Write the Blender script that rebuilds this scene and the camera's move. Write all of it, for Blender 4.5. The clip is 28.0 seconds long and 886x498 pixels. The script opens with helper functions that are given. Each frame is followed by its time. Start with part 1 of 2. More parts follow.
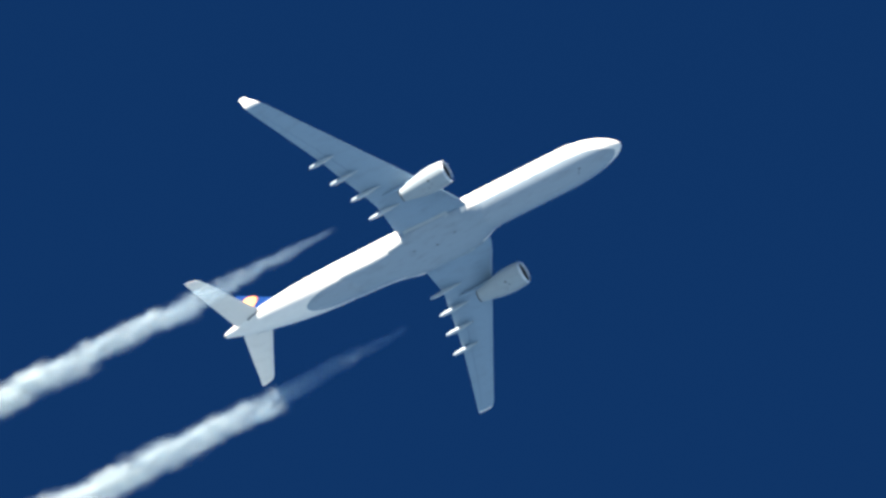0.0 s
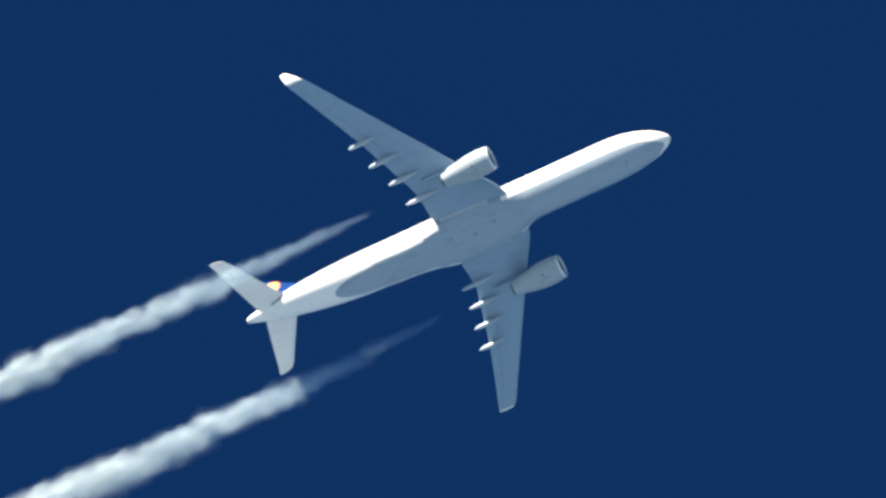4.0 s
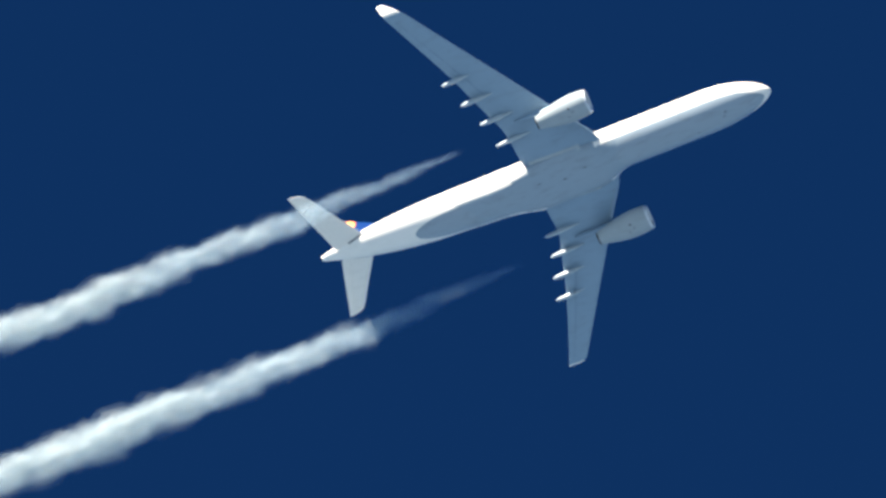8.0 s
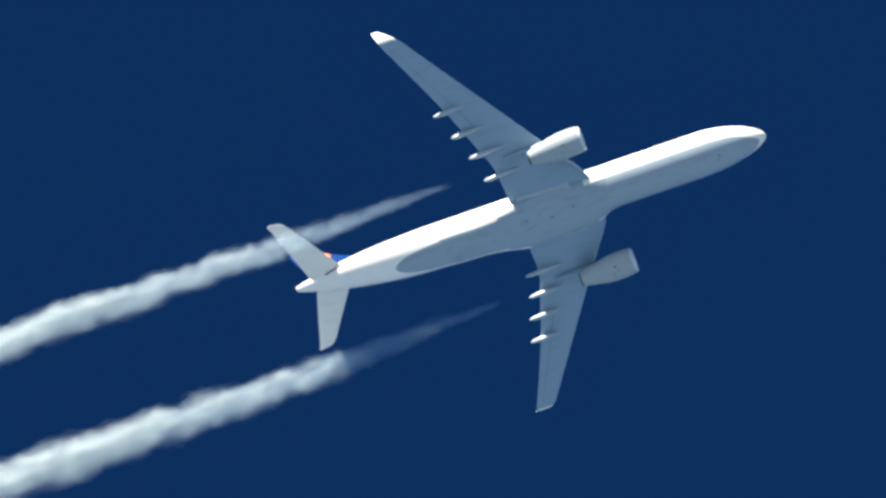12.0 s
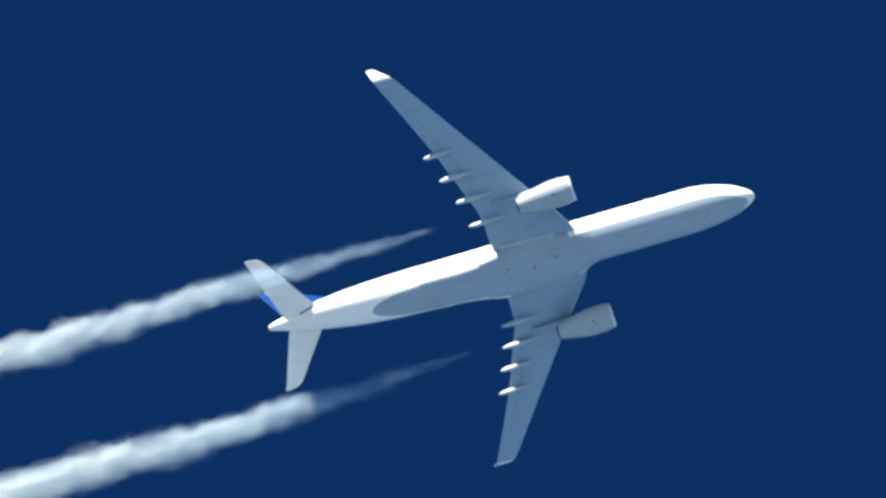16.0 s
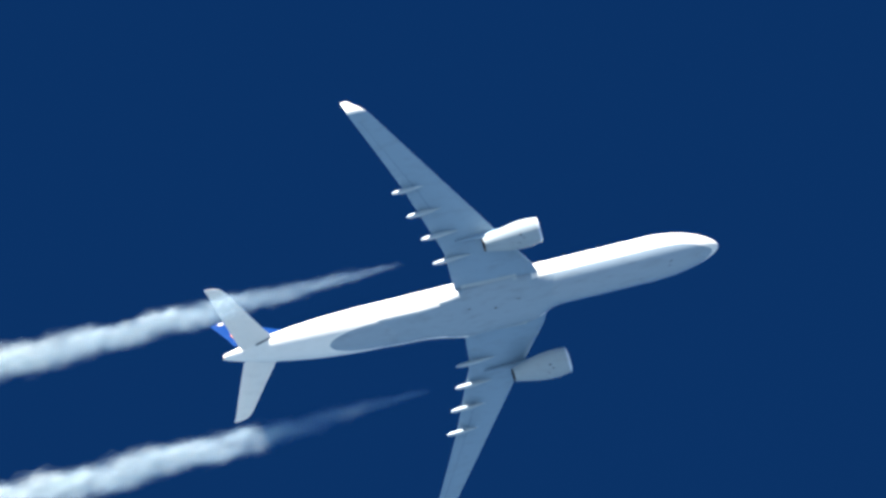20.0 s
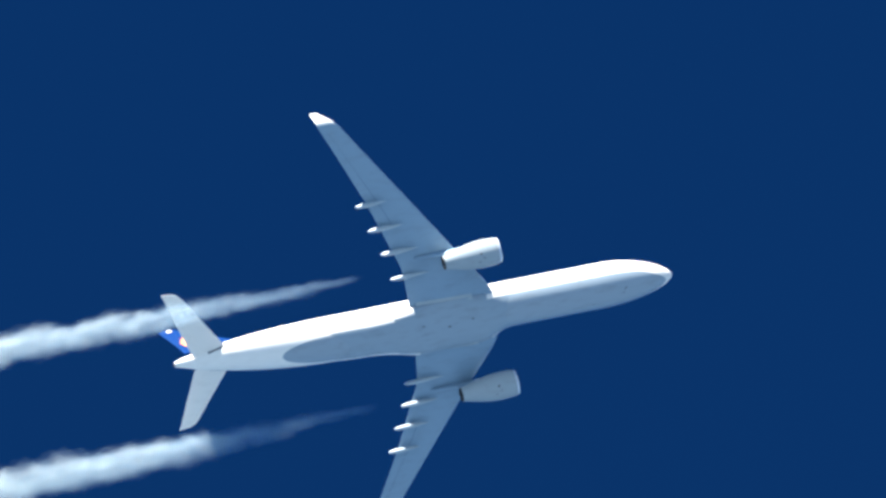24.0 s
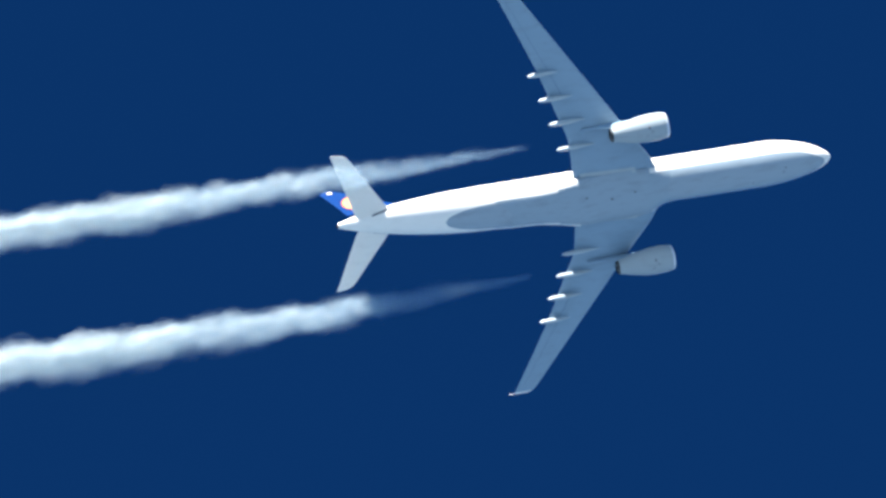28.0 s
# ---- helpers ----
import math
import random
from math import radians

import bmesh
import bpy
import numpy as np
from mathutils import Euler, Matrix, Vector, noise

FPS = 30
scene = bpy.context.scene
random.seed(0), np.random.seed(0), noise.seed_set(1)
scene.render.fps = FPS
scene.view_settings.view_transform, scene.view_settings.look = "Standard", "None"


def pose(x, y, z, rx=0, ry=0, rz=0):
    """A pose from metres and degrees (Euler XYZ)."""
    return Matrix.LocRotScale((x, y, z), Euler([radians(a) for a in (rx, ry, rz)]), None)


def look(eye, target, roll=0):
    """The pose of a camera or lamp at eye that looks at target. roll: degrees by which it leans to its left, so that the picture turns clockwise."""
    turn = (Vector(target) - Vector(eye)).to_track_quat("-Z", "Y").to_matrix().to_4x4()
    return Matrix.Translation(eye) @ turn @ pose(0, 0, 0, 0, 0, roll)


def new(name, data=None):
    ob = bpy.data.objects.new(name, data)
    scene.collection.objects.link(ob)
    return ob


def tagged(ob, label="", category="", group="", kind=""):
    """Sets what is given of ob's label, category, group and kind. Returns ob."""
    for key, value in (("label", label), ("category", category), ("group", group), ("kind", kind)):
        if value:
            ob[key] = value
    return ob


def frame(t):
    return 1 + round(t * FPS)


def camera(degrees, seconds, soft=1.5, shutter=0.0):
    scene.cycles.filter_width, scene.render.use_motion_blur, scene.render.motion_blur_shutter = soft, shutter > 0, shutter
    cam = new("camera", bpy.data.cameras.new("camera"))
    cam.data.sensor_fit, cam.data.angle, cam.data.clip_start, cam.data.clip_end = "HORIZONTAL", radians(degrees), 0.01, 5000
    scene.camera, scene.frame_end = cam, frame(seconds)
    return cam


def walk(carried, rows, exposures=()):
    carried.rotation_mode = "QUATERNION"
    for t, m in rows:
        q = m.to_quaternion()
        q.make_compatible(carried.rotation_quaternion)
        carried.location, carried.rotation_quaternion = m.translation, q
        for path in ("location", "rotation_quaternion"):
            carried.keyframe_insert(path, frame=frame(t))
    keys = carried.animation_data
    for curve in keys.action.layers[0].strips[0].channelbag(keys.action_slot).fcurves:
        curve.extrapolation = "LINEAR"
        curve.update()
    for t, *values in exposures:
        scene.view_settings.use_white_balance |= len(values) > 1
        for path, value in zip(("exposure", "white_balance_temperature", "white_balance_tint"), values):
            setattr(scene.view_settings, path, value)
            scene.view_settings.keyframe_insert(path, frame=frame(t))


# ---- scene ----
# An airliner high overhead with two condensation trails, followed from the ground with a long lens.
# Airliner space: x forward from the nose, y to its left wing, z up. World: it flies along +x.
FOV = 1.436
EYE = Vector((0.0, 0.0, 1.7))
cam = camera(FOV, 28.0, soft=2.9)
FLIGHT_START = Vector((-1750.6, 2299.4, 3701.7))
FLIGHT_SPEED = 83.51
ATTITUDE = (Matrix.Rotation(radians(-0.71), 4, "Z") @ Matrix.Rotation(radians(-4.44), 4, "Y")
            @ Matrix.Rotation(radians(-1.13), 4, "X"))


def flight(t):
    """The airliner's pose at t seconds: straight and level at an even speed."""
    return Matrix.Translation(FLIGHT_START + Vector((FLIGHT_SPEED * t, 0, 0))) @ ATTITUDE


LENS = 784 / math.tan(radians(FOV) / 2)


def aim(t, right, down, roll):
    """The camera's pose that holds the middle of the airliner at that place of the view, leaning by roll."""
    middle = flight(t) @ Vector((-32, 0, 0))
    way = Vector(((right - 784) / LENS, (441 - down) / LENS, -1))
    turn = way.rotation_difference(Vector((0, 0, -1))).to_matrix().to_4x4()
    return look(EYE, middle, roll) @ turn


# seconds, where the airliner's middle is held (right, down), lean of the camera
AIM = [
    (0, 740.4, 428.5, 7.290), (0.5, 805.5, 427.6, 7.099), (1, 819.6, 384.3, 6.857), (1.5, 931.8, 341.9, 6.590), (2, 873.1, 418.0, 6.364),
    (2.5, 810.2, 395.9, 6.127), (3, 725.7, 397.3, 5.853), (3.5, 787.2, 411.4, 5.435), (5.5, 843.0, 390.8, 4.752), (6, 889.4, 354.0, 3.807),
    (6.5, 905.0, 355.3, 3.457), (7, 1026.8, 395.8, 3.424), (7.5, 967.5, 450.7, 3.505), (8, 957.1, 311.5, 2.869), (8.5, 925.0, 329.0, 2.785),
    (9, 947.9, 320.5, 2.040), (9.5, 927.4, 357.9, 1.716), (10, 1060.7, 439.1, 1.194), (10.5, 1039.5, 359.1, 1.119), (11, 928.3, 389.9, 0.350),
    (11.5, 983.1, 339.6, -0.070), (12, 930.2, 378.4, -0.633), (12.5, 833.7, 432.7, -1.163), (13, 757.2, 449.3, -1.508), (13.5, 759.6, 519.5, -1.956),
    (15.5, 771.0, 494.9, -3.734), (16, 895.4, 465.0, -4.196), (16.5, 878.6, 468.3, -4.708), (17, 971.7, 441.2, -5.231), (17.5, 953.0, 441.0, -5.957),
    (18, 930.2, 439.7, -6.285), (18.5, 822.1, 374.9, -6.848), (19, 826.8, 440.7, -7.478), (19.5, 830.2, 496.8, -7.870), (20, 822.8, 535.4, -8.692),
    (20.5, 844.3, 550.7, -9.176), (21, 834.6, 517.7, -9.696), (21.5, 824.1, 531.9, -10.319), (23.5, 809.7, 543.9, -12.461), (24, 738.5, 566.7, -13.152),
    (24.5, 749.3, 566.2, -13.630), (25, 736.7, 571.8, -14.182), (25.5, 724.0, 574.7, -14.819), (26, 720.8, 578.1, -15.424), (26.5, 797.9, 565.3, -16.353),
    (27, 1098.2, 535.6, -16.627), (27.5, 1144.8, 518.3, -16.859), (28, 1023.2, 338.8, -17.738)]


def glide(t):
    """The aim at t seconds, eased from entry to entry of AIM."""
    i = max(k for k in range(len(AIM) - 1) if AIM[k][0] <= t + 1e-6)
    a, b = AIM[i], AIM[i + 1]
    p, n = AIM[max(i - 1, 0)], AIM[min(i + 2, len(AIM) - 1)]
    span = b[0] - a[0]
    u = (t - a[0]) / span
    out = []
    for k in (1, 2, 3):
        ma = (b[k] - p[k]) / max(b[0] - p[0], 0.5) * span
        mb = (n[k] - a[k]) / max(n[0] - a[0], 0.5) * span
        lim = 1.2 * abs(b[k] - a[k]) + 6
        ma, mb = max(-lim, min(lim, ma)), max(-lim, min(lim, mb))
        out.append((2 * u**3 - 3 * u**2 + 1) * a[k] + (u**3 - 2 * u**2 + u) * ma
                   + (3 * u**2 - 2 * u**3) * b[k] + (u**3 - u**2) * mb)
    return out


walk(cam, [(k / 10, aim(k / 10, *glide(min(k / 10, 27.999)))) for k in range(281)],
     exposures=[(0, 2.16, 6850, 10), (2, 1.91, 6950, 10), (3, 2.03, 6930, 10), (8, 2.03, 6900, 10), (12, 1.92, 6880, 10), (17, 2.05, 6450, 10),
                (21, 2.16, 6300, 10), (25, 2.2, 6200, 10), (28, 2.2, 6250, 10)])

scene.cycles.transparent_max_bounces = 160

# ---- light ----
SUN_ELEVATION, SUN_BEHIND = 30.5, 12.0      # degrees; the sun stands to starboard and a little aft
sun_way = Vector((-math.sin(radians(SUN_BEHIND)) * math.cos(radians(SUN_ELEVATION)),
                  -math.cos(radians(SUN_BEHIND)) * math.cos(radians(SUN_ELEVATION)), math.sin(radians(SUN_ELEVATION))))
world = bpy.data.worlds.new("sky")
scene.world = world
world.use_nodes = True
wn, wl = world.node_tree.nodes, world.node_tree.links
sky = wn.new("ShaderNodeTexSky")
sky.sky_type, sky.sun_disc = "NISHITA", False
sky.sun_elevation, sky.sun_rotation = radians(SUN_ELEVATION), radians(180 + SUN_BEHIND)
sky.altitude, sky.air_density, sky.dust_density, sky.ozone_density = 300, 1.0, 0.2, 3.0
deep = wn.new("ShaderNodeMix")
deep.data_type, deep.blend_type = "RGBA", "MULTIPLY"
deep.inputs[0].default_value = 1.0
deep.inputs[7].default_value = (0.0325, 0.157, 0.321, 1)
back = wn["Background"]
back.inputs[1].default_value = 0.05
wl.new(sky.outputs[0], deep.inputs[6])
wl.new(deep.outputs[2], back.inputs[0])

sun = new("sun", bpy.data.lights.new("sun", "SUN"))
sun.data.energy, sun.data.angle, sun.data.color = 3.7, radians(0.53), (1.0, 0.95, 0.87)
sun.matrix_world = look((0, 0, 6000), Vector((0, 0, 6000)) - sun_way)


# ---- materials ----
def material(name, rough=0.5, metal=0.0):
    m = bpy.data.materials.new(name)
    m.use_nodes = True
    b = m.node_tree.nodes["Principled BSDF"]
    b.inputs["Roughness"].default_value, b.inputs["Metallic"].default_value = rough, metal
    return m, m.node_tree.nodes, m.node_tree.links, b


def paint(name, colour, dirt, rough=0.4, amount=0.5, coat=0.25, metal=0.0):
    """Aircraft paint: a base colour, streaks of grime drawn out along the airflow, fine mottling and a slight relief."""
    m, n, l, b = material(name, rough, metal)
    place = n.new("ShaderNodeTexCoord")
    size = n.new("ShaderNodeMapping")
    size.inputs["Scale"].default_value = (0.35, 1.0, 1.0)
    l.new(place.outputs["Object"], size.inputs["Vector"])
    streak = n.new("ShaderNodeTexNoise")
    streak.inputs["Scale"].default_value, streak.inputs["Detail"].default_value = 1.4, 8
    l.new(size.outputs[0], streak.inputs["Vector"])
    ramp = n.new("ShaderNodeValToRGB")
    ramp.color_ramp.elements[0].position, ramp.color_ramp.elements[1].position = 0.5, 0.78
    l.new(streak.outputs[0], ramp.inputs[0])
    fine = n.new("ShaderNodeTexNoise")
    fine.inputs["Scale"].default_value, fine.inputs["Detail"].default_value = 2.2, 6
    l.new(place.outputs["Object"], fine.inputs["Vector"])
    both = n.new("ShaderNodeMath")
    both.operation = "MULTIPLY"
    l.new(ramp.outputs[0], both.inputs[0])
    l.new(fine.outputs[0], both.inputs[1])
    much = n.new("ShaderNodeMath")
    much.operation = "MULTIPLY"
    much.inputs[1].default_value = amount
    l.new(both.outputs[0], much.inputs[0])
    mix = n.new("ShaderNodeMix")
    mix.data_type = "RGBA"
    mix.inputs[6].default_value, mix.inputs[7].default_value = (*colour, 1), (*dirt, 1)
    l.new(much.outputs[0], mix.inputs[0])
    l.new(mix.outputs[2], b.inputs["Base Color"])
    gloss = n.new("ShaderNodeMapRange")
    gloss.inputs["To Min"].default_value, gloss.inputs["To Max"].default_value = rough - 0.08, rough + 0.15
    l.new(fine.outputs[0], gloss.inputs[0])
    l.new(gloss.outputs[0], b.inputs["Roughness"])
    relief = n.new("ShaderNodeBump")
    relief.inputs["Strength"].default_value, relief.inputs["Distance"].default_value = 0.08, 0.02
    l.new(fine.outputs[0], relief.inputs["Height"])
    l.new(relief.outputs[0], b.inputs["Normal"])
    b.inputs["Coat Weight"].default_value, b.inputs["Coat Roughness"].default_value = coat, 0.15
    return m


WHITE = paint("white_paint", (0.82, 0.775, 0.71), (0.54, 0.49, 0.43), 0.38, 0.35)
GREY = paint("belly_grey_paint", (0.262, 0.328, 0.385), (0.155, 0.175, 0.19), 0.45, 0.7)
FAIRING_GREY = paint("fairing_blue_grey_paint", (0.248, 0.32, 0.38), (0.14, 0.165, 0.185), 0.45, 0.7)
WING_GREY = paint("wing_grey_paint", (0.20, 0.297, 0.385), (0.125, 0.165, 0.195), 0.45, 0.55)
CANOE = paint("fairing_grey_paint", (0.33, 0.395, 0.43), (0.2, 0.22, 0.23), 0.42, 0.5)
TAIL_GREY = paint("tailplane_pale_paint", (0.79, 0.73, 0.655), (0.52, 0.47, 0.42), 0.42, 0.5)
NACELLE = paint("nacelle_paint", (0.30, 0.35, 0.375), (0.18, 0.19, 0.195), 0.6, 0.6, 0.0)
BLUE = paint("deep_blue_paint", (0.002, 0.032, 0.15), (0.002, 0.02, 0.09), 0.6, 0.4, 0.0)
BLUE.node_tree.nodes["Principled BSDF"].inputs["Specular IOR Level"].default_value = 0.04
YELLOW = paint("warm_yellow_paint", (0.76, 0.36, 0.10), (0.6, 0.25, 0.06), 0.4, 0.4)
AMBER = paint("amber_paint", (0.30, 0.045, 0.01), (0.2, 0.03, 0.01), 0.4, 0.4)
CHROME = paint("bare_metal", (0.62, 0.65, 0.68), (0.45, 0.46, 0.48), 0.5, 0.4, 0.0, 0.55)
DARK = paint("sooty_metal", (0.025, 0.027, 0.031), (0.05, 0.05, 0.055), 0.55, 0.5, 0.0, 0.6)
FAN = paint("titanium_fan", (0.14, 0.14, 0.15), (0.05, 0.05, 0.05), 0.4, 0.5, 0.0, 0.9)
LINER = paint("inlet_liner", (0.07, 0.08, 0.095), (0.04, 0.04, 0.045), 0.6, 0.5, 0.0)
HINGE = paint("hinge_gap", (0.085, 0.15, 0.23), (0.05, 0.08, 0.12), 0.6, 0.5, 0.0)
# dull grey for the painted shadow beside the tailplane root
ROOT_SHADOW = paint("root_shadow", (0.16, 0.165, 0.175), (0.08, 0.08, 0.085), 0.6, 0.5, 0.0)
STAIN = paint("dark_vent", (0.07, 0.075, 0.085), (0.03, 0.03, 0.03), 0.6, 0.5, 0.0)


def ice(name, density):
    """A thin veil of ice crystals: white, light passes through, uneven along the trail."""
    m, n, l, b = material(name)
    out = n["Material Output"]
    n.remove(b)
    place = n.new("ShaderNodeTexCoord")
    torn = n.new("ShaderNodeTexNoise")
    torn.inputs["Scale"].default_value, torn.inputs["Detail"].default_value = 0.55, 0.0
    l.new(place.outputs["Object"], torn.inputs["Vector"])
    veil = n.new("ShaderNodeMapRange")
    veil.inputs["From Min"].default_value, veil.inputs["From Max"].default_value = 0.30, 0.70
    veil.inputs["To Min"].default_value, veil.inputs["To Max"].default_value = 0.55 * density, 1.15 * density
    l.new(torn.outputs[0], veil.inputs[0])
    # loose crystals, not a skin: shading normals are bent sunward to even out the light
    shape = n.new("ShaderNodeNewGeometry")
    sunward = n.new("ShaderNodeVectorMath")
    sunward.operation = "ADD"
    sunward.inputs[1].default_value = tuple(sun_way * 0.5)
    l.new(shape.outputs["Normal"], sunward.inputs[0])
    unit = n.new("ShaderNodeVectorMath")
    unit.operation = "NORMALIZE"
    l.new(sunward.outputs[0], unit.inputs[0])
    # thinnest ice, near the engines and at the edges: shade's blue is put into its colour
    shade_tint = min(max((0.035 - density) / 0.03, 0.0), 1.0)
    tone = tuple(a + (b - a) * shade_tint for a, b in zip((0.69, 0.77, 0.785), (0.45, 0.67, 0.84))) + (1,)
    d = n.new("ShaderNodeBsdfDiffuse")
    t = n.new("ShaderNodeBsdfTranslucent")
    d.inputs[0].default_value = t.inputs[0].default_value = tone
    l.new(unit.outputs[0], d.inputs["Normal"])
    l.new(unit.outputs[0], t.inputs["Normal"])
    mix = n.new("ShaderNodeMixShader")
    mix.inputs[0].default_value = 0.45
    l.new(d.outputs[0], mix.inputs[1])
    l.new(t.outputs[0], mix.inputs[2])
    thin = n.new("ShaderNodeMixShader")
    clear = n.new("ShaderNodeBsdfTransparent")
    l.new(veil.outputs[0], thin.inputs[0])
    l.new(clear.outputs[0], thin.inputs[1])
    l.new(mix.outputs[0], thin.inputs[2])
    l.new(thin.outputs[0], out.inputs[0])
    return m


DENSITIES = (0.0025, 0.0045, 0.0075, 0.0125, 0.02, 0.032, 0.05, 0.074, 0.105, 0.14)
ICE = [ice("ice_crystals", d) for d in DENSITIES]


def ground_material():
    m, n, l, b = material("bounce_ground", 0.9)
    place = n.new("ShaderNodeTexCoord")
    patch = n.new("ShaderNodeTexVoronoi")
    patch.inputs["Scale"].default_value = 0.002
    l.new(place.outputs["Object"], patch.inputs["Vector"])
    cloudy = n.new("ShaderNodeTexNoise")
    cloudy.inputs["Scale"].default_value, cloudy.inputs["Detail"].default_value = 0.0006, 8
    l.new(place.outputs["Object"], cloudy.inputs["Vector"])
    # blue of the hazy light from below is put into the ground's colours
    ramp = n.new("ShaderNodeValToRGB")
    ramp.color_ramp.elements[0].color, ramp.color_ramp.elements[1].color = (0.103, 0.176, 0.249, 1), (0.16, 0.259, 0.375, 1)
    l.new(patch.outputs["Color"], ramp.inputs[0])
    mix = n.new("ShaderNodeMix")
    mix.data_type = "RGBA"
    mix.inputs[7].default_value = (0.132, 0.21, 0.323, 1)
    l.new(cloudy.outputs[0], mix.inputs[0])
    l.new(ramp.outputs[0], mix.inputs[6])
    l.new(mix.outputs[2], b.inputs["Base Color"])
    return m


# ---- mesh helpers ----
def part(name, bm, mat, parent, label=""):
    """Links a bmesh as one mesh object under a thing or a part."""
    bmesh.ops.recalc_face_normals(bm, faces=bm.faces)
    me = bpy.data.meshes.new(name)
    bm.to_mesh(me)
    bm.free()
    for m in mat if isinstance(mat, (list, tuple)) else (mat,):
        me.materials.append(m)
    me.shade_smooth()
    me.set_sharp_from_angle(angle=radians(35))
    ob = new(name, me)
    ob.parent = parent
    return tagged(ob, label)


def loft(sections, closed=True, caps=True, paintwork=None):
    """A skin over rings of points. paintwork(ring, side) gives a face's material slot."""
    bm = bmesh.new()
    rings = [[bm.verts.new(p) for p in s] for s in sections]
    n = len(rings[0])
    for i in range(len(rings) - 1):
        for j in range(n if closed else n - 1):
            q = (rings[i][j], rings[i][(j + 1) % n], rings[i + 1][(j + 1) % n], rings[i + 1][j])
            f = bm.faces.new(q)
            if paintwork:
                f.material_index = paintwork(i, j)
    if caps:
        bm.faces.new(rings[0])
        bm.faces.new(rings[-1])
    return bm


def revolve(profile, centre, tilt=0.0, n=40, closed=False):
    """A body of revolution about a fore-and-aft axis: profile of (aft distance, radius), tilt in degrees nose down."""
    bm = bmesh.new()
    ct, st = math.cos(radians(tilt)), math.sin(radians(tilt))
    rings = []
    for s, r in profile:
        ring = []
        for k in range(n):
            a = 2 * math.pi * k / n
            x, z = -s, r * math.sin(a)
            ring.append(bm.verts.new((centre[0] + x * ct + z * st, centre[1] + r * math.cos(a), centre[2] - x * st + z * ct)))
        rings.append(ring)
    pairs = list(zip(rings, rings[1:])) + ([(rings[-1], rings[0])] if closed else [])
    for a, b in pairs:
        for k in range(n):
            bm.faces.new((a[k], a[(k + 1) % n], b[(k + 1) % n], b[k]))
    if not closed:
        for ring, (s, r) in ((rings[0], profile[0]), (rings[-1], profile[-1])):
            if r > 1e-4:
                bm.faces.new(ring)
    bmesh.ops.remove_doubles(bm, verts=bm.verts, dist=1e-5)
    return bm


def wing_skin(stations, c0, c1, vertical=False, lift=0.0):
    """A closed piece of a lifting surface between two chord fractions.
    Stations: (span, leading edge x, trailing edge x, height, thickness)."""
    sections = []
    steps = 9
    for span, xl, xt, h, thick in stations:
        chord = xl - xt
        up, low = [], []
        for k in range(steps + 1):
            c = c0 + (c1 - c0) * (0.5 - 0.5 * math.cos(math.pi * k / steps) if c0 == 0 else k / steps)
            t = 5 * thick * (0.2969 * math.sqrt(c) - 0.126 * c - 0.3516 * c**2 + 0.2843 * c**3 - 0.1016 * c**4)
            camber = 0.10 * thick * math.sin(math.pi * c)
            up.append((xl - c * chord, (t + camber) * chord))
            low.append((xl - c * chord, (-t * 0.92 + camber) * chord))
        loop = up + low[::-1]
        if c0 == 0:
            loop = loop[:-1]
        if vertical:
            sections.append([(x, z, h) for x, z in loop])
        else:
            sections.append([(x, span, h + z + lift) for x, z in loop])
    return loft(sections)


def between(stations, a, b, n=4):
    """Stations of the stretch from span a to span b (absolute spans grow outwards)."""
    s = np.array(stations)
    key = np.abs(s[:, 0])
    out = []
    inner = [k for k in key if a < k < b]
    for q in sorted({a, b, *inner, *np.linspace(a, b, n)}):
        row = [float(np.interp(q, key, s[:, c])) for c in range(s.shape[1])]
        out.append(tuple(row))
    return out


def mirrored(stations, side):
    return [(s[0] * side, *s[1:]) for s in stations]


def catmull(points, per=5):
    """Stations drawn through smoothly."""
    out = []
    p = [np.array(q, float) for q in points]
    for i in range(len(p) - 1):
        a, b, c, d = p[max(i - 1, 0)], p[i], p[i + 1], p[min(i + 2, len(p) - 1)]
        for k in range(per):
            u = k / per
            out.append(tuple(0.5 * (2 * b + (c - a) * u + (2 * a - 5 * b + 4 * c - d) * u * u + (3 * b - a - 3 * c + d) * u**3)))
    out.append(tuple(p[-1]))
    return out


# ---- the ground, far below the airliner: unseen, added for its bounce light ----
bm = bmesh.new()
rings = []
for r in (400, 2000, 8000, 30000, 90000):
    rings.append([bm.verts.new((r * math.cos(2 * math.pi * k / 48), r * math.sin(2 * math.pi * k / 48), 0)) for k in range(48)])
bm.faces.new(rings[0])
for a, b in zip(rings, rings[1:]):
    for k in range(48):
        bm.faces.new((a[k], a[(k + 1) % 48], b[(k + 1) % 48], b[k]))
ground = part("ground", bm, ground_material(), None)
tagged(ground, "unseen blue-tinted ground to the horizon, added to bounce light upwards", "ground", kind="structure")

# ---- the airliner ----
airliner = tagged(new("airliner"), "white twin-engine wide-body airliner with blue fin, flying", "airliner")
LENGTH = 62.5


def hull(s):
    """Half width, bottom and top of the fuselage at s metres aft of the nose."""
    w, zb, zt = 2.82, -2.82, 2.82
    if s < 9:
        k = s / 9
        w = 2.82 * (1 - (1 - k) ** 2) ** 0.60
        zb = -0.85 - 1.97 * (1 - (1 - k) ** 2) ** 0.56
        zt = -0.85 + 3.67 * (1 - (1 - k) ** 1.9) ** 0.74
    elif s > 41:
        k = min((s - 41) / (LENGTH - 41), 1)
        zb = -2.82 + 3.62 * k**1.75
        w = 2.82 * (1 - k**2.2) ** 0.9 + 0.3 * k
        zt = 2.82 - 1.35 * k**2.6
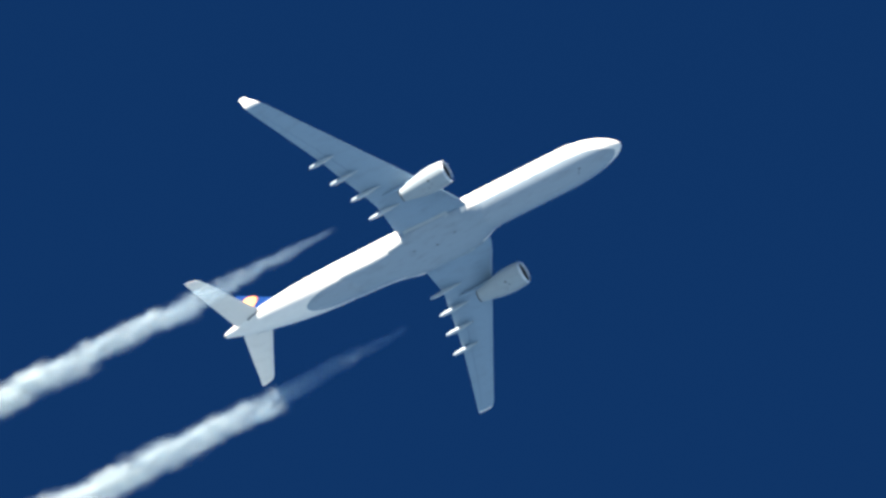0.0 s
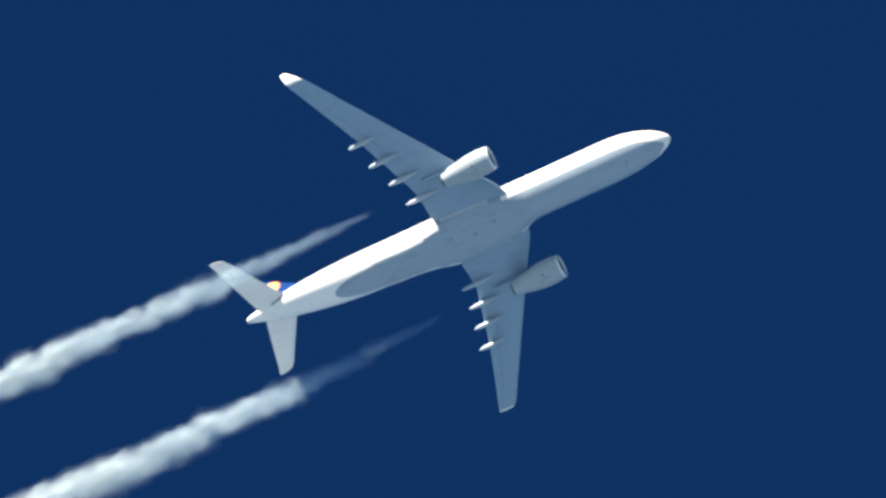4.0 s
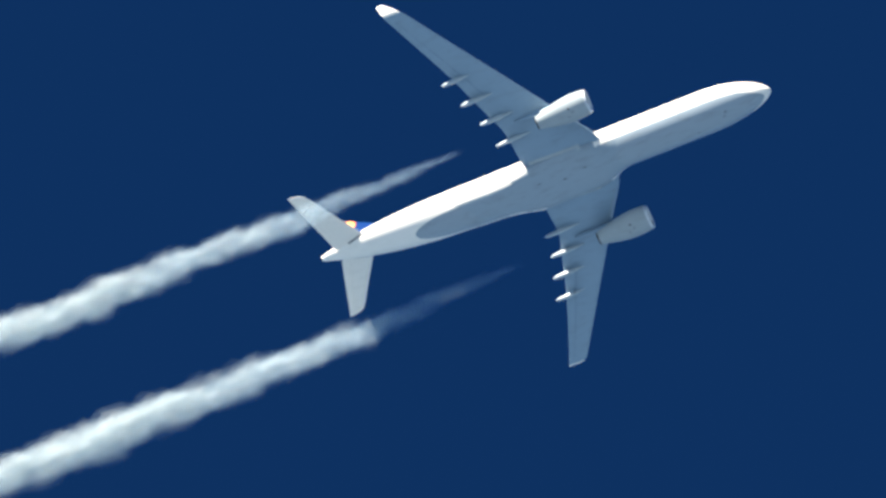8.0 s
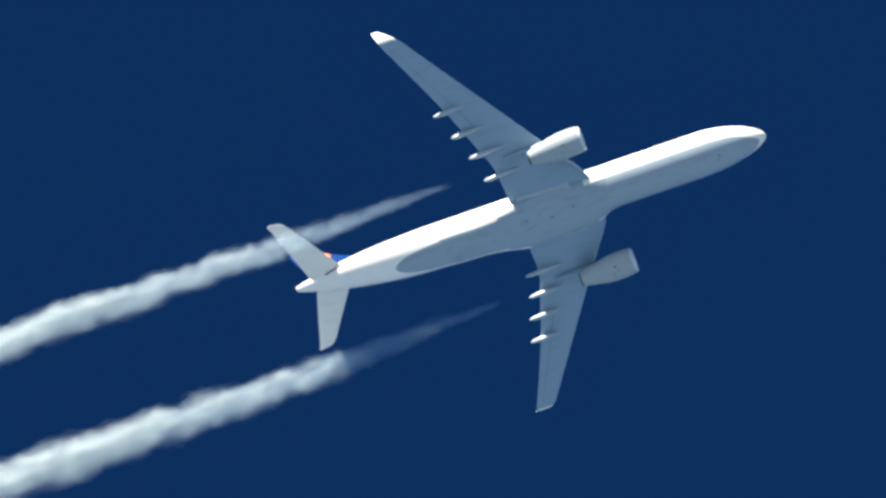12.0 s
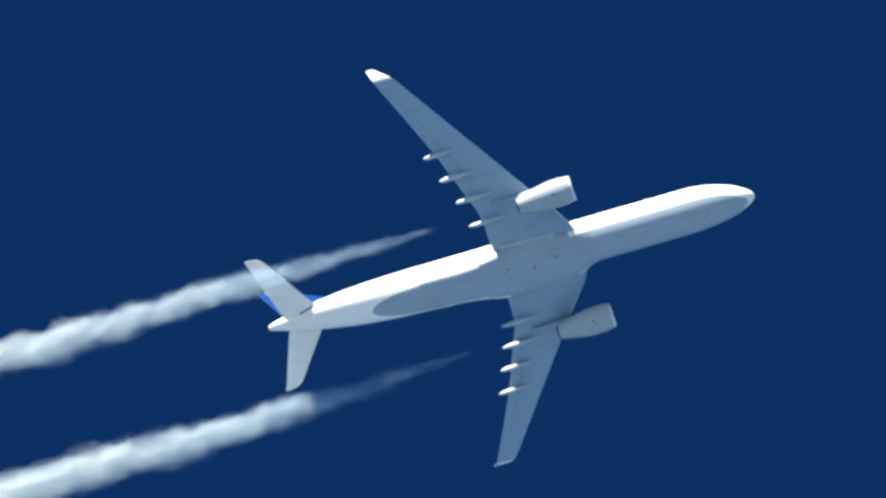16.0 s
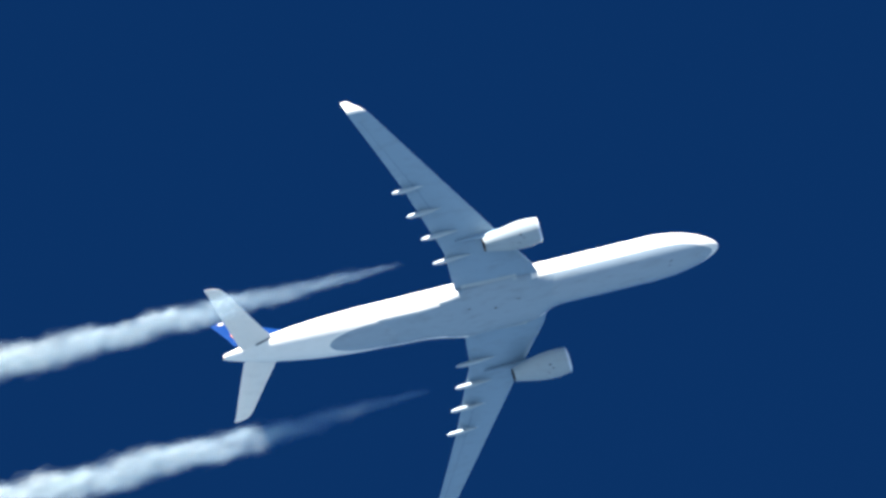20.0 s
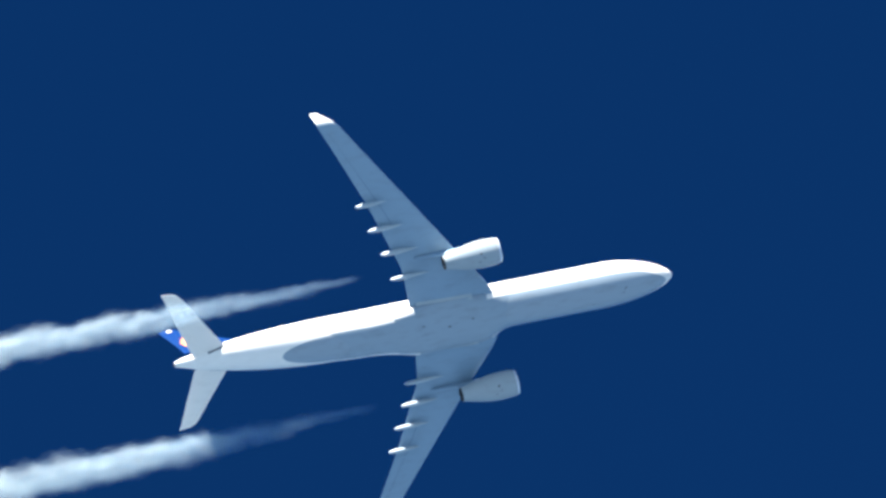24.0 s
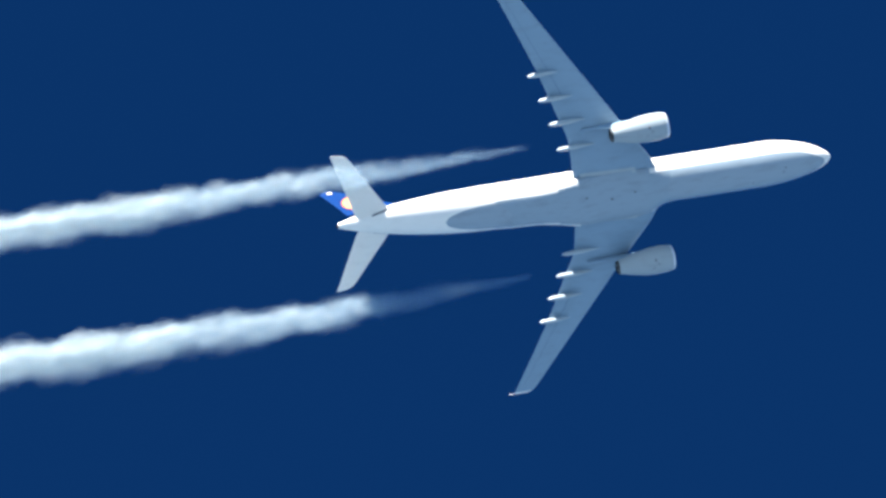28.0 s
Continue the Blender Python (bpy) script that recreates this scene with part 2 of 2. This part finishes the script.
    drop = float(np.interp(s, [0, 9, 22, 45, LENGTH], [0.5, 0.62, 0.42, 0.35, 0.1]))
    return w, zb - drop, zt - drop


def belly_angle(s):
    """Half angle of the grey belly paint, from straight down."""
    full = radians(float(np.interp(s, [32, 36, 43], [55, 44, 39])))
    if s < 5.0:
        return full * math.sqrt(max(1 - ((5.0 - s) / 4.1) ** 2, 0.0004))
    if s > 42.5:
        return full * math.sqrt(max(1 - ((s - 42.5) / 7.0) ** 2, 0.0004))
    return full


def build_fuselage():
    stops = sorted({*[9 * (k / 30) ** 2 for k in range(1, 31)], *np.linspace(9, 42, 34), *np.linspace(42, 49.5, 31),
                    *np.linspace(49.5, LENGTH - 1.6, 14)})
    inside, outside = 18, 42
    sections = []
    for s in stops:
        w, zb, zt = hull(s)
        zc, hh = (zb + zt) / 2, (zt - zb) / 2
        phi = belly_angle(s)
        angles = list(np.linspace(-phi, phi, inside + 1)) + list(np.linspace(phi, 2 * math.pi - phi, outside + 1)[1:-1])
        sections.append([(-s, w * math.sin(a), zc - hh * math.cos(a)) for a in angles])
    grey = lambda i, j: 1 if j < inside and 0.9 < stops[i] < 49.4 else 0
    part("fuselage", loft(sections, paintwork=grey), (WHITE, GREY), airliner, "white fuselage with blue-grey painted belly")
    s0 = LENGTH - 1.6
    sections = []
    for s in (s0 + 0.006, s0 + 0.3, s0 + 0.8, s0 + 1.2, s0 + 1.5, LENGTH - 0.01):
        w, zb, zt = hull(s)
        zc, hh = (zb + zt) / 2, (zt - zb) / 2
        sections.append([(-s, w * math.sin(a), zc - hh * math.cos(a)) for a in np.linspace(0, 2 * math.pi, 29)[:-1]])
    cone = part("tail_cone", loft(sections), WHITE, airliner, "white tail cone")
    w, zb, zt = hull(LENGTH)
    part("exhaust_pipe", revolve([(-0.2, 0.17), (0.06, 0.27), (0.12, 0.24), (0.12, 0.18), (-0.15, 0.16)],
                                 (-LENGTH, 0, (zb + zt) / 2), n=20), DARK, cone, "dark metal exhaust pipe")


# aft distance, half width, bottom and top of the bulge under the wing roots
FAIRING = [(18.6, 2.76, -2.8, 2.6), (20.4, 2.84, -2.88, 2.5), (21.6, 2.93, -2.98, 2.0), (22.4, 3.1, -3.09, 1.0), (23.2, 3.22, -3.2, 0.1), (24.2, 3.3, -3.34, -0.9),
           (26, 3.36, -3.4, -0.9), (30, 3.38, -3.4, -0.9), (32.6, 3.34, -3.4, -1.0), (33.9, 3.2, -3.4, -0.6), (35.2, 3.04, -3.34, 0.2),
           (38.0, 2.8, -3.13, 1.2), (41.0, 2.74, -2.9, 1.4), (43.8, 2.58, -2.62, 1.4)]


def build_belly_fairing():
    """The bulge under the wing roots."""
    stops = catmull(FAIRING, 4)
    sections = []
    for s, w, zb, zt in stops:
        zb, zt = zb - 0.3, zt - 0.3
        zc, hh = (zb + zt) / 2, (zt - zb) / 2
        ring = []
        spread = float(np.interp(s, [23.4, 25.2, 29.5, 31.4], [0, 1, 1, 0]))
        for k in range(40):
            a = 2 * math.pi * k / 40
            ca, sa = math.cos(a), math.sin(a)
            e = float(np.interp(s, [22.4, 24.5, 33, 36], [1, 0.9, 0.85, 0.95]))
            z = zc - hh * math.copysign(abs(ca) ** e, ca)
            flat = zb + 1.05 * sa * sa if ca > 0 else zb + 1.05 - 0.6 * ca
            ring.append((-s, w * math.copysign(abs(sa) ** e, sa), z + (flat - z) * spread))
        sections.append(ring)
    white = lambda i, j: 0 if (stops[i][0] > 35 and 5 <= j < 35) or (stops[i][0] > 32.2 and 6 <= j < 34) or (stops[i][0] < 23.4 and 6 <= j < 34) else 1
    fairing = part("belly_fairing", loft(sections, paintwork=white), (WHITE, FAIRING_GREY), airliner, "blue-grey belly fairing between the wings")
    for x, y, lx, ly in ((-28.6, -0.4, 0.24, 0.14), (-25.6, -0.9, 0.2, 0.12), (-31.8, -1.1, 0.22, 0.1)):
        bm = bmesh.new()
        bmesh.ops.create_cone(bm, cap_ends=True, segments=16, radius1=0.5, radius2=0.42, depth=0.03)
        bmesh.ops.transform(bm, matrix=Matrix.Translation((x, y, -3.725)) @ Matrix.Diagonal((lx * 1.6, ly * 1.6, 1, 1)), verts=bm.verts)
        part("vent", bm, STAIN, fairing, "dark vent")


# span, leading edge, trailing edge, height, thickness
WING = catmull([(2.4, -22.3, -33.0, -2.05, 0.135), (4.6, -23.2, -33.05, -1.68, 0.13), (8.2, -25.55, -33.25, -1.06, 0.118),
                (11.0, -27.3, -34.15, -0.55, 0.112), (14.5, -29.5, -35.3, -0.02, 0.108), (18.0, -31.7, -36.5, 0.5, 0.105),
                (23.5, -35.15, -38.7, 1.3, 0.1), (28.3, -38.15, -40.7, 2.05, 0.098)], 4)


def build_wing(side):
    st = lambda a, b, n=4: mirrored(between(WING, a, b, n), side)
    wing = part("wing", wing_skin(mirrored(WING, side), 0.1125, 0.7187), WING_GREY, airliner, "blue-grey swept wing underside")
    part("leading_edge", wing_skin(st(2.4, 4.7), 0, 0.112), WING_GREY, wing)
    for a, b in ((4.72, 8.43), (10.57, 14.4), (14.42, 18.2), (18.22, 22.0), (22.02, 25.6), (25.62, 28.3)):
        part("slat", wing_skin(st(a, b), 0, 0.112), WING_GREY, wing)
    part("slat", wing_skin(st(8.45, 10.55), 0, 0.112), WING_GREY, wing)
    for a, b in ((2.5, 8.63), (8.645, 14.33), (14.345, 19.42)):
        part("flap", wing_skin(st(a, b, 6), 0.719, 1.0), WING_GREY, wing)
    for a, b in ((19.435, 23.63), (23.645, 27.84)):
        part("aileron", wing_skin(st(a, b), 0.7195, 1.0), WING_GREY, wing)
    for a, b in ((14.4, 19.4), (19.5, 23.6), (23.7, 27.8)):
        part("hinge_strip", wing_skin(st(a, b), 0.712, 0.724, lift=-0.012), HINGE, wing, "dark hinge gap")
    part("wing_tip", wing_skin(st(27.86, 28.3, 2), 0.719, 1.0), WING_GREY, wing)
    # winglet: blends out of the tip and cants outwards
    line = catmull([(28.3, -38.15, -40.7, 2.05, 0.0), (28.75, -38.6, -40.85, 2.16, 8.0), (29.1, -39.0, -41.02, 2.42, 50.0),
                    (29.5, -39.85, -41.26, 3.05, 52.0), (29.82, -40.6, -41.42, 3.62, 53.0)], 4)
    sections = []
    for y, xl, xt, z, cant in line:
        c = xl - xt
        ring = []
        for k in range(18):
            a = 2 * math.pi * k / 18
            along = 0.5 - 0.5 * math.cos(a)
            thick = 0.045 * c * math.sin(a) * (1.25 - along)
            ring.append((xl - along * c, side * (y - thick * math.sin(radians(cant))), z + thick * math.cos(radians(cant))))
        sections.append(ring)
    part("winglet", loft(sections[4:]), WHITE, wing, "white winglet")
    part("wing_tip", loft(sections[:5]), WING_GREY, wing)
    # flap track fairings: canoes that run out behind the trailing edge
    for x_end, y, z, length, r in ((-34.93, 7.55, -1.55, 5.0, 0.32), (-35.62, 10.95, -0.96, 4.8, 0.36),
                                   (-36.75, 14.3, -0.48, 4.5, 0.36), (-37.83, 17.75, 0.0, 4.0, 0.345)):
        profile = [(0, 0.01)] + [(length * u, r * min(1, (u / 0.5) ** 0.8) * math.sqrt(1 - u**7) + 0.01)
                                 for u in (0.06, 0.14, 0.25, 0.4, 0.55, 0.68, 0.78, 0.86, 0.92, 0.96, 0.985)] + [(length, 0.02)]
        bm = revolve(profile, (x_end + length, y * side, z - 0.16), -1.5, 20)
        bmesh.ops.scale(bm, vec=(1, 0.85, 1.15), space=Matrix.Translation((-x_end, -y * side, -z)), verts=bm.verts)
        part("flap_fairing", bm, CANOE, wing, "pale grey canoe-shaped flap fairing")


def build_root_seal(side):
    """The pale sealing strip where the wing's underside meets the fairing."""
    w = np.array(WING)
    sections = []
    for x in np.linspace(-25.2, -32.2, 22):
        ring = []
        for y, down in ((3.1, 0.36), (3.3, 0.26), (3.5, 0.09), (3.66, 0.01), (3.66, -0.2), (3.1, -0.1)):
            xl, xt, h, thick = [float(np.interp(y, w[:, 0], w[:, c])) for c in (1, 2, 3, 4)]
            c = min(max((xl - x) / (xl - xt), 0.02), 0.98)
            t = 5 * thick * (0.2969 * math.sqrt(c) - 0.126 * c - 0.3516 * c**2 + 0.2843 * c**3 - 0.1016 * c**4)
            ring.append((x, side * y, h + (-t * 0.92 + 0.10 * thick * math.sin(math.pi * c)) * (xl - xt) - down))
        sections.append(ring)
    part("root_seal", loft(sections), CANOE, airliner, "pale strip along the wing root")


ENGINE_X, ENGINE_Y, ENGINE_Z, ENGINE_TILT = -21.15, 9.55, -3.35, -3.6


def build_engine(side):
    at = (ENGINE_X, ENGINE_Y * side, ENGINE_Z)
    outer = [(0.32, 1.60), (0.7, 1.68), (1.5, 1.75), (2.6, 1.74), (3.6, 1.64), (4.6, 1.46), (5.6, 1.22), (6.4, 1.02), (7.08, 0.87)]
    inner = [(7.08, 0.81), (6.4, 0.9), (5.6, 0.95), (1.9, 1.30), (1.2, 1.27), (0.32, 1.36)]
    engine = part("engine", revolve(outer + inner, at, ENGINE_TILT, 48, True), NACELLE, airliner, "pale grey engine nacelle")
    lip = [(0.318, 1.598), (0.18, 1.57), (0.06, 1.525), (0.0, 1.47), (0.04, 1.415), (0.16, 1.38), (0.318, 1.362)]
    part("inlet_lip", revolve(lip, at, ENGINE_TILT, 48, True), CHROME, engine, "bright bare metal inlet lip")
    part("fan_disc", revolve([(1.62, 1.25), (1.7, 1.25), (1.7, 0.4), (1.62, 0.4)], at, ENGINE_TILT, 40, True), DARK, engine, "dark fan case behind the blades")
    part("spinner", revolve([(0.95, 0.01), (1.05, 0.1), (1.25, 0.24), (1.6, 0.4), (1.69, 0.4)], at, ENGINE_TILT, 24), FAN, engine, "grey spinner cone")
    tilt = Matrix.Translation(at) @ Matrix.Rotation(radians(ENGINE_TILT), 4, "Y")
    blade = None
    for k in range(22):
        m = tilt @ Matrix.Rotation(2 * math.pi * k / 22, 4, "X")
        if blade is None:
            bm = bmesh.new()
            rows = []
            for r, w, tw in ((0.38, 0.16, 25), (0.7, 0.2, 38), (1.0, 0.23, 50), (1.23, 0.25, 58)):
                rows.append([(-1.45 + w * math.cos(radians(tw)) * e, w * math.sin(radians(tw)) * e + d, r) for e, d in ((-1, 0), (0, 0.02), (1, 0), (0, -0.02))])
            bm.free()
            blade = part("fan_blade", loft(rows), FAN, engine)
            blade.matrix_basis = m
        else:
            o = new("fan_blade", blade.data)
            o.parent, o.matrix_basis = engine, m
    part("exhaust_cone", revolve([(5.9, 0.5), (6.6, 0.46), (7.0, 0.35), (7.2, 0.05)], at, ENGINE_TILT, 24), DARK, engine, "sooty exhaust cone")
    part("nozzle_rim", revolve([(7.085, 0.865), (7.16, 0.84), (7.26, 0.81), (7.26, 0.77), (7.085, 0.81)], at, ENGINE_TILT, 40, True), DARK, engine, "dark exhaust rim")
    part("inlet_liner", revolve([(0.33, 1.345), (1.2, 1.255), (1.6, 1.27), (1.6, 1.25), (1.2, 1.235), (0.33, 1.325)], at, ENGINE_TILT, 40, True), LINER, engine,
         "dark acoustic liner of the inlet")
    # small access panels and drain marks under the cowling
    for s, a, r in ((2.3, -104, 0.10), (2.6, -121, 0.15), (2.95, -88, 0.09)):
        rad = float(np.interp(s, [p[0] for p in outer], [p[1] for p in outer])) + 0.004
        bm = bmesh.new()
        bmesh.ops.create_cone(bm, cap_ends=True, segments=12, radius1=r, radius2=r * 0.85, depth=0.03)
        m = tilt @ Matrix.Translation((-s, rad * math.cos(radians(a)), rad * math.sin(radians(a)))) @ Matrix.Rotation(radians(a - 90), 4, "X")
        bmesh.ops.transform(bm, matrix=m, verts=bm.verts)
        part("access_panel", bm, STAIN, engine, "dark access panel")
    # pylon
    sections = []
    for x, zl, zh, w in ((-23.4, -1.75, -1.55, 0.06), (-24.2, -1.85, -1.3, 0.22), (-25.6, -2.1, -0.95, 0.3), (-27.4, -2.35, -0.95, 0.3),
                         (-28.8, -2.0, -1.0, 0.26), (-30.4, -1.65, -1.05, 0.16), (-31.6, -1.45, -1.1, 0.04)):
        ring = []
        for k in range(16):
            a = 2 * math.pi * k / 16
            ring.append((x, ENGINE_Y * side + w * math.cos(a), (zl + zh) / 2 + (zh - zl) / 2 * math.sin(a)))
        sections.append(ring)
    part("pylon", loft(sections), WING_GREY, airliner, "blue-grey engine pylon")


def build_tail():
    plane = [(0.9, -55.6, -60.2, 0.28, 0.10), (1.7, -56.1, -60.47, 0.4, 0.10), (5.5, -58.48, -61.65, 0.95, 0.095),
             (8.7, -60.42, -62.6, 1.42, 0.09), (9.3, -60.92, -62.83, 1.5, 0.085), (9.6, -61.5, -62.93, 1.55, 0.07), (9.75, -62.3, -62.97, 1.57, 0.05)]
    for side in (-1, 1):
        tailplane = part("tailplane", wing_skin(mirrored(plane, side), 0, 0.70), TAIL_GREY, airliner, "pale grey horizontal tailplane")
        part("elevator", wing_skin(mirrored(between(plane, 0.9, 9.75, 7), side), 0.702, 1.0), TAIL_GREY, tailplane)
        # dark strip that stands in for the shadow between tailplane root and fuselage
        sections = []
        for q in np.linspace(55.9, 58.3, 9):
            w, zb, zt = hull(q)
            zc, hh = (zb + zt) / 2, (zt - zb) / 2
            ring = []
            for z, out in ((-0.02, 0.0), (-0.02, 0.05), (0.3, 0.05), (0.3, 0.0)):
                ring.append((-q, side * (w * math.sqrt(max(1 - ((z - zc) / hh) ** 2, 0.05)) - 0.02 + out), z))
            sections.append(ring)
        part("shadow_strip", loft(sections), ROOT_SHADOW, tailplane, "dark strip painted as the shadow at the tailplane root")
    upright = [(0, -48.9, -60.6, 1.9, 0.06), (0, -51.5, -60.75, 2.8, 0.08), (0, -54.7, -61.15, 4.3, 0.09), (0, -60.3, -62.85, 8.8, 0.09),
               (0, -61.0, -63.05, 9.3, 0.08), (0, -61.7, -63.1, 9.5, 0.05)]
    fin = part("fin", wing_skin(upright, 0, 0.68, True), BLUE, airliner, "deep blue tail fin")
    s = np.array(upright)
    rudder = [(0, *[float(np.interp(z, s[:, 3], s[:, c])) for c in (1, 2)], z, float(np.interp(z, s[:, 3], s[:, 4]))) for z in (3.1, 5.0, 7.0, 8.7, 9.2)]
    part("rudder", wing_skin(rudder, 0.682, 1.0, True), BLUE, fin, "deep blue rudder")
    for side in (-1, 1):
        disc = (-59.2, 5.8)
        for name, r, rim, off, mat, label in (("emblem_ring", 1.7, 1.46, 0.0, AMBER, "amber ring of the emblem"),
                                              ("emblem_disc", 1.46, 0.0, 0.012, YELLOW, "warm yellow emblem disc")):
            bm = bmesh.new()
            loops = []
            for q in np.linspace(rim, r, 2 if rim else 7):
                loop = []
                for k in range(40):
                    a = 2 * math.pi * k / 40
                    x, z = disc[0] + max(q, 0.01) * math.cos(a), disc[1] + max(q, 0.01) * math.sin(a)
                    xl, xt, th = [float(np.interp(z, s[:, 3], s[:, c])) for c in (1, 2, 4)]
                    c = min(max((xl - x) / (xl - xt), 0.02), 0.98)
                    t = 5 * th * (0.2969 * math.sqrt(c) - 0.126 * c - 0.3516 * c**2 + 0.2843 * c**3 - 0.1016 * c**4) * (xl - xt)
                    camber = 0.10 * th * math.sin(math.pi * c) * (xl - xt)
                    y = t + camber if side > 0 else -t * 0.92 + camber
                    loop.append(bm.verts.new((x, y + side * (0.02 + off), z)))
                loops.append(loop)
            for a, b in zip(loops, loops[1:]):
                for k in range(40):
                    bm.faces.new((a[k], a[(k + 1) % 40], b[(k + 1) % 40], b[k]))
            if not rim:
                bm.faces.new(loops[0])
            part(name, bm, mat, fin, label)
        bm = bmesh.new()
        bmesh.ops.create_cube(bm, size=1)
        bmesh.ops.transform(bm, matrix=Matrix.Translation((-61.7, side * 0.12, 8.9)) @ Matrix.Diagonal((0.6, 0.05, 0.4, 1)), verts=bm.verts)
        part("marking", bm, WHITE, fin, "small white marking near the fin top")


def build_small_parts():
    # dark marks under the nose
    for s, y, lx, ly in ((6.2, -0.55, 0.42, 0.14), (6.5, -0.05, 0.22, 0.14), (10.4, 0.9, 0.24, 0.1)):
        w, zb, zt = hull(s)
        z = (zb + zt) / 2 - (zt - zb) / 2 * math.sqrt(1 - (y / w) ** 2)
        bm = bmesh.new()
        bmesh.ops.create_cone(bm, cap_ends=True, segments=12, radius1=0.5, radius2=0.42, depth=0.05)
        bmesh.ops.transform(bm, matrix=Matrix.Translation((-s, y, z - 0.005)) @ Matrix.Rotation(math.asin(-y / w), 4, "X")
                            @ Matrix.Diagonal((lx, ly, 1, 1)), verts=bm.verts)
        part("probe_mark", bm, STAIN, airliner, "dark port under the nose")


build_fuselage()
build_belly_fairing()
for side in (1, -1):
    build_wing(side)
    build_root_seal(side)
    build_engine(side)
build_tail()
build_small_parts()

# ---- the condensation trails ----
TRAIL_START, TRAIL_END = 40.0, 134.0


def trail_radius(s):
    """Radius of a trail at s metres aft of the nose."""
    return float(np.interp(s, [38, 41, 46, 52, 58, 66, 80, 100, 135], [0.28, 0.45, 0.85, 1.25, 1.58, 1.88, 2.18, 2.5, 2.75]))


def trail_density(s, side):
    """Which of the densities a puff at s metres aft has; the left trail's start is thinned to darken it as shade would.
    """
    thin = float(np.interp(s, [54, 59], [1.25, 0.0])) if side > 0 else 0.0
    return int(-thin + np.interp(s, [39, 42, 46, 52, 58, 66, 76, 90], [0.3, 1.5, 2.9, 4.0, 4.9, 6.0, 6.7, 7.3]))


SHELLS = (1.22, 1.02, 0.82, 0.6, 0.36)
SHELL_STEP = (-4, -2, -1, 0, 1)
ROWS, COLS = 12, 16


def lump(rng):
    """One soft lump of ice, a metre in radius: nested uneven shells, as points."""
    shift = Vector((rng.uniform(0, 300), rng.uniform(0, 300), rng.uniform(0, 300)))
    points = []
    for layer in SHELLS:
        for i in range(ROWS + 1):
            u = math.pi * i / ROWS
            for j in range(COLS):
                a = 2 * math.pi * j / COLS
                d = Vector((math.cos(u), math.sin(u) * math.cos(a), math.sin(u) * math.sin(a)))
                q = d * 1.3 + shift + Vector((0, 0, layer * 1.4))
                points.append(d * layer * (1 + 0.32 * noise.noise(q) + 0.19 * noise.noise(q * 3.1)))
    return np.array([tuple(p) for p in points])


def lump_faces():
    faces = []
    for n in range(len(SHELLS)):
        base = n * (ROWS + 1) * COLS
        for i in range(ROWS):
            for j in range(COLS):
                k = (j + 1) % COLS
                faces.append((base + i * COLS + j, base + i * COLS + k, base + (i + 1) * COLS + k, base + (i + 1) * COLS + j))
    return np.array(faces)


LUMPS = [lump(random.Random(40 + k)) for k in range(12)]
LUMP_FACES = lump_faces()


def billow(rng, radius, length):
    """A puff of the trail: lumps crowded round its axis, the outer ones smaller."""
    verts, faces = [], []
    count = 6
    for k in range(count):
        small = k % 2
        away = radius * (rng.uniform(0.42, 0.66) if small else 0.42 * math.sqrt(rng.random()))
        a = rng.uniform(0, 2 * math.pi)
        size = radius * (rng.uniform(0.3, 0.46) if small else rng.uniform(0.64, 0.86) * (1.1 - 0.55 * away / radius))
        turn = np.array(Euler([rng.uniform(0, 6.28) for _ in range(3)]).to_matrix())
        p = (LUMPS[rng.randrange(len(LUMPS))] @ turn.T) * size * np.array((1.2 + 0.9 / radius, 1, 1))
        faces.append(LUMP_FACES + k * len(p))
        along = ((k + rng.uniform(0.2, 0.8)) / count - 0.5) * length
        verts.append(p + np.array((along, away * math.cos(a), away * math.sin(a))))
    return np.concatenate(verts), np.concatenate(faces)


def build_trail(side, seed):
    label = ("white billowing contrail, thin and shaded where it leaves the engine" if side > 0
             else "white billowing contrail, sunlit from its thin tip behind the engine")
    trail = tagged(new("contrail"), label, "contrail", "contrails behind the airliner", "stuff")
    rng = random.Random(seed)
    puffs = []
    s = TRAIL_START
    slots = np.repeat(np.arange(len(SHELLS)), ROWS * COLS)
    while s < TRAIL_END:
        radius = trail_radius(s)
        length = radius * 1.2 + 0.9
        verts, faces = billow(rng, radius * rng.uniform(0.92, 1.14) * (1.06 if side > 0 else 0.95), length)
        off = radius * rng.uniform(0.0, 0.16)
        me = bpy.data.meshes.new("puff")
        me.from_pydata((verts + np.array((0, off, 0))).tolist(), [], faces.tolist())
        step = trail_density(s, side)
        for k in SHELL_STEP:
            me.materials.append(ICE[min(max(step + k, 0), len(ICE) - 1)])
        me.polygons.foreach_set("material_index", np.tile(slots, len(faces) // len(slots)))
        me.shade_smooth()
        ob = new("puff", me)
        ob.parent = trail
        puffs.append((ob, s, rng.choice((-1, 1)) * rng.uniform(40, 100), rng.uniform(0, 360)))
        s += length * 0.6
    return trail, puffs


TRAILS = [(side, *build_trail(side, 3 + side)) for side in (1, -1)]


def motions():
    """The airliner and its trails fly on; the puffs roll about the trail's axis as they billow."""
    times = [0, 7, 14, 21, 28]
    walk(airliner, [(t, flight(t)) for t in times])
    for side, trail, puffs in TRAILS:
        walk(trail, [(t, flight(t) @ pose(0, 9.75 if side > 0 else -9.45, -3.4)) for t in times])
        for ob, s, rate, first in puffs:
            lean = float(np.interp(s, [40, 60], [-0.8 if side > 0 else -0.1, 0]))
            walk(ob, [(k / 2, pose(-s, lean, 0, first + rate * k / 2)) for k in range(57)])


motions()
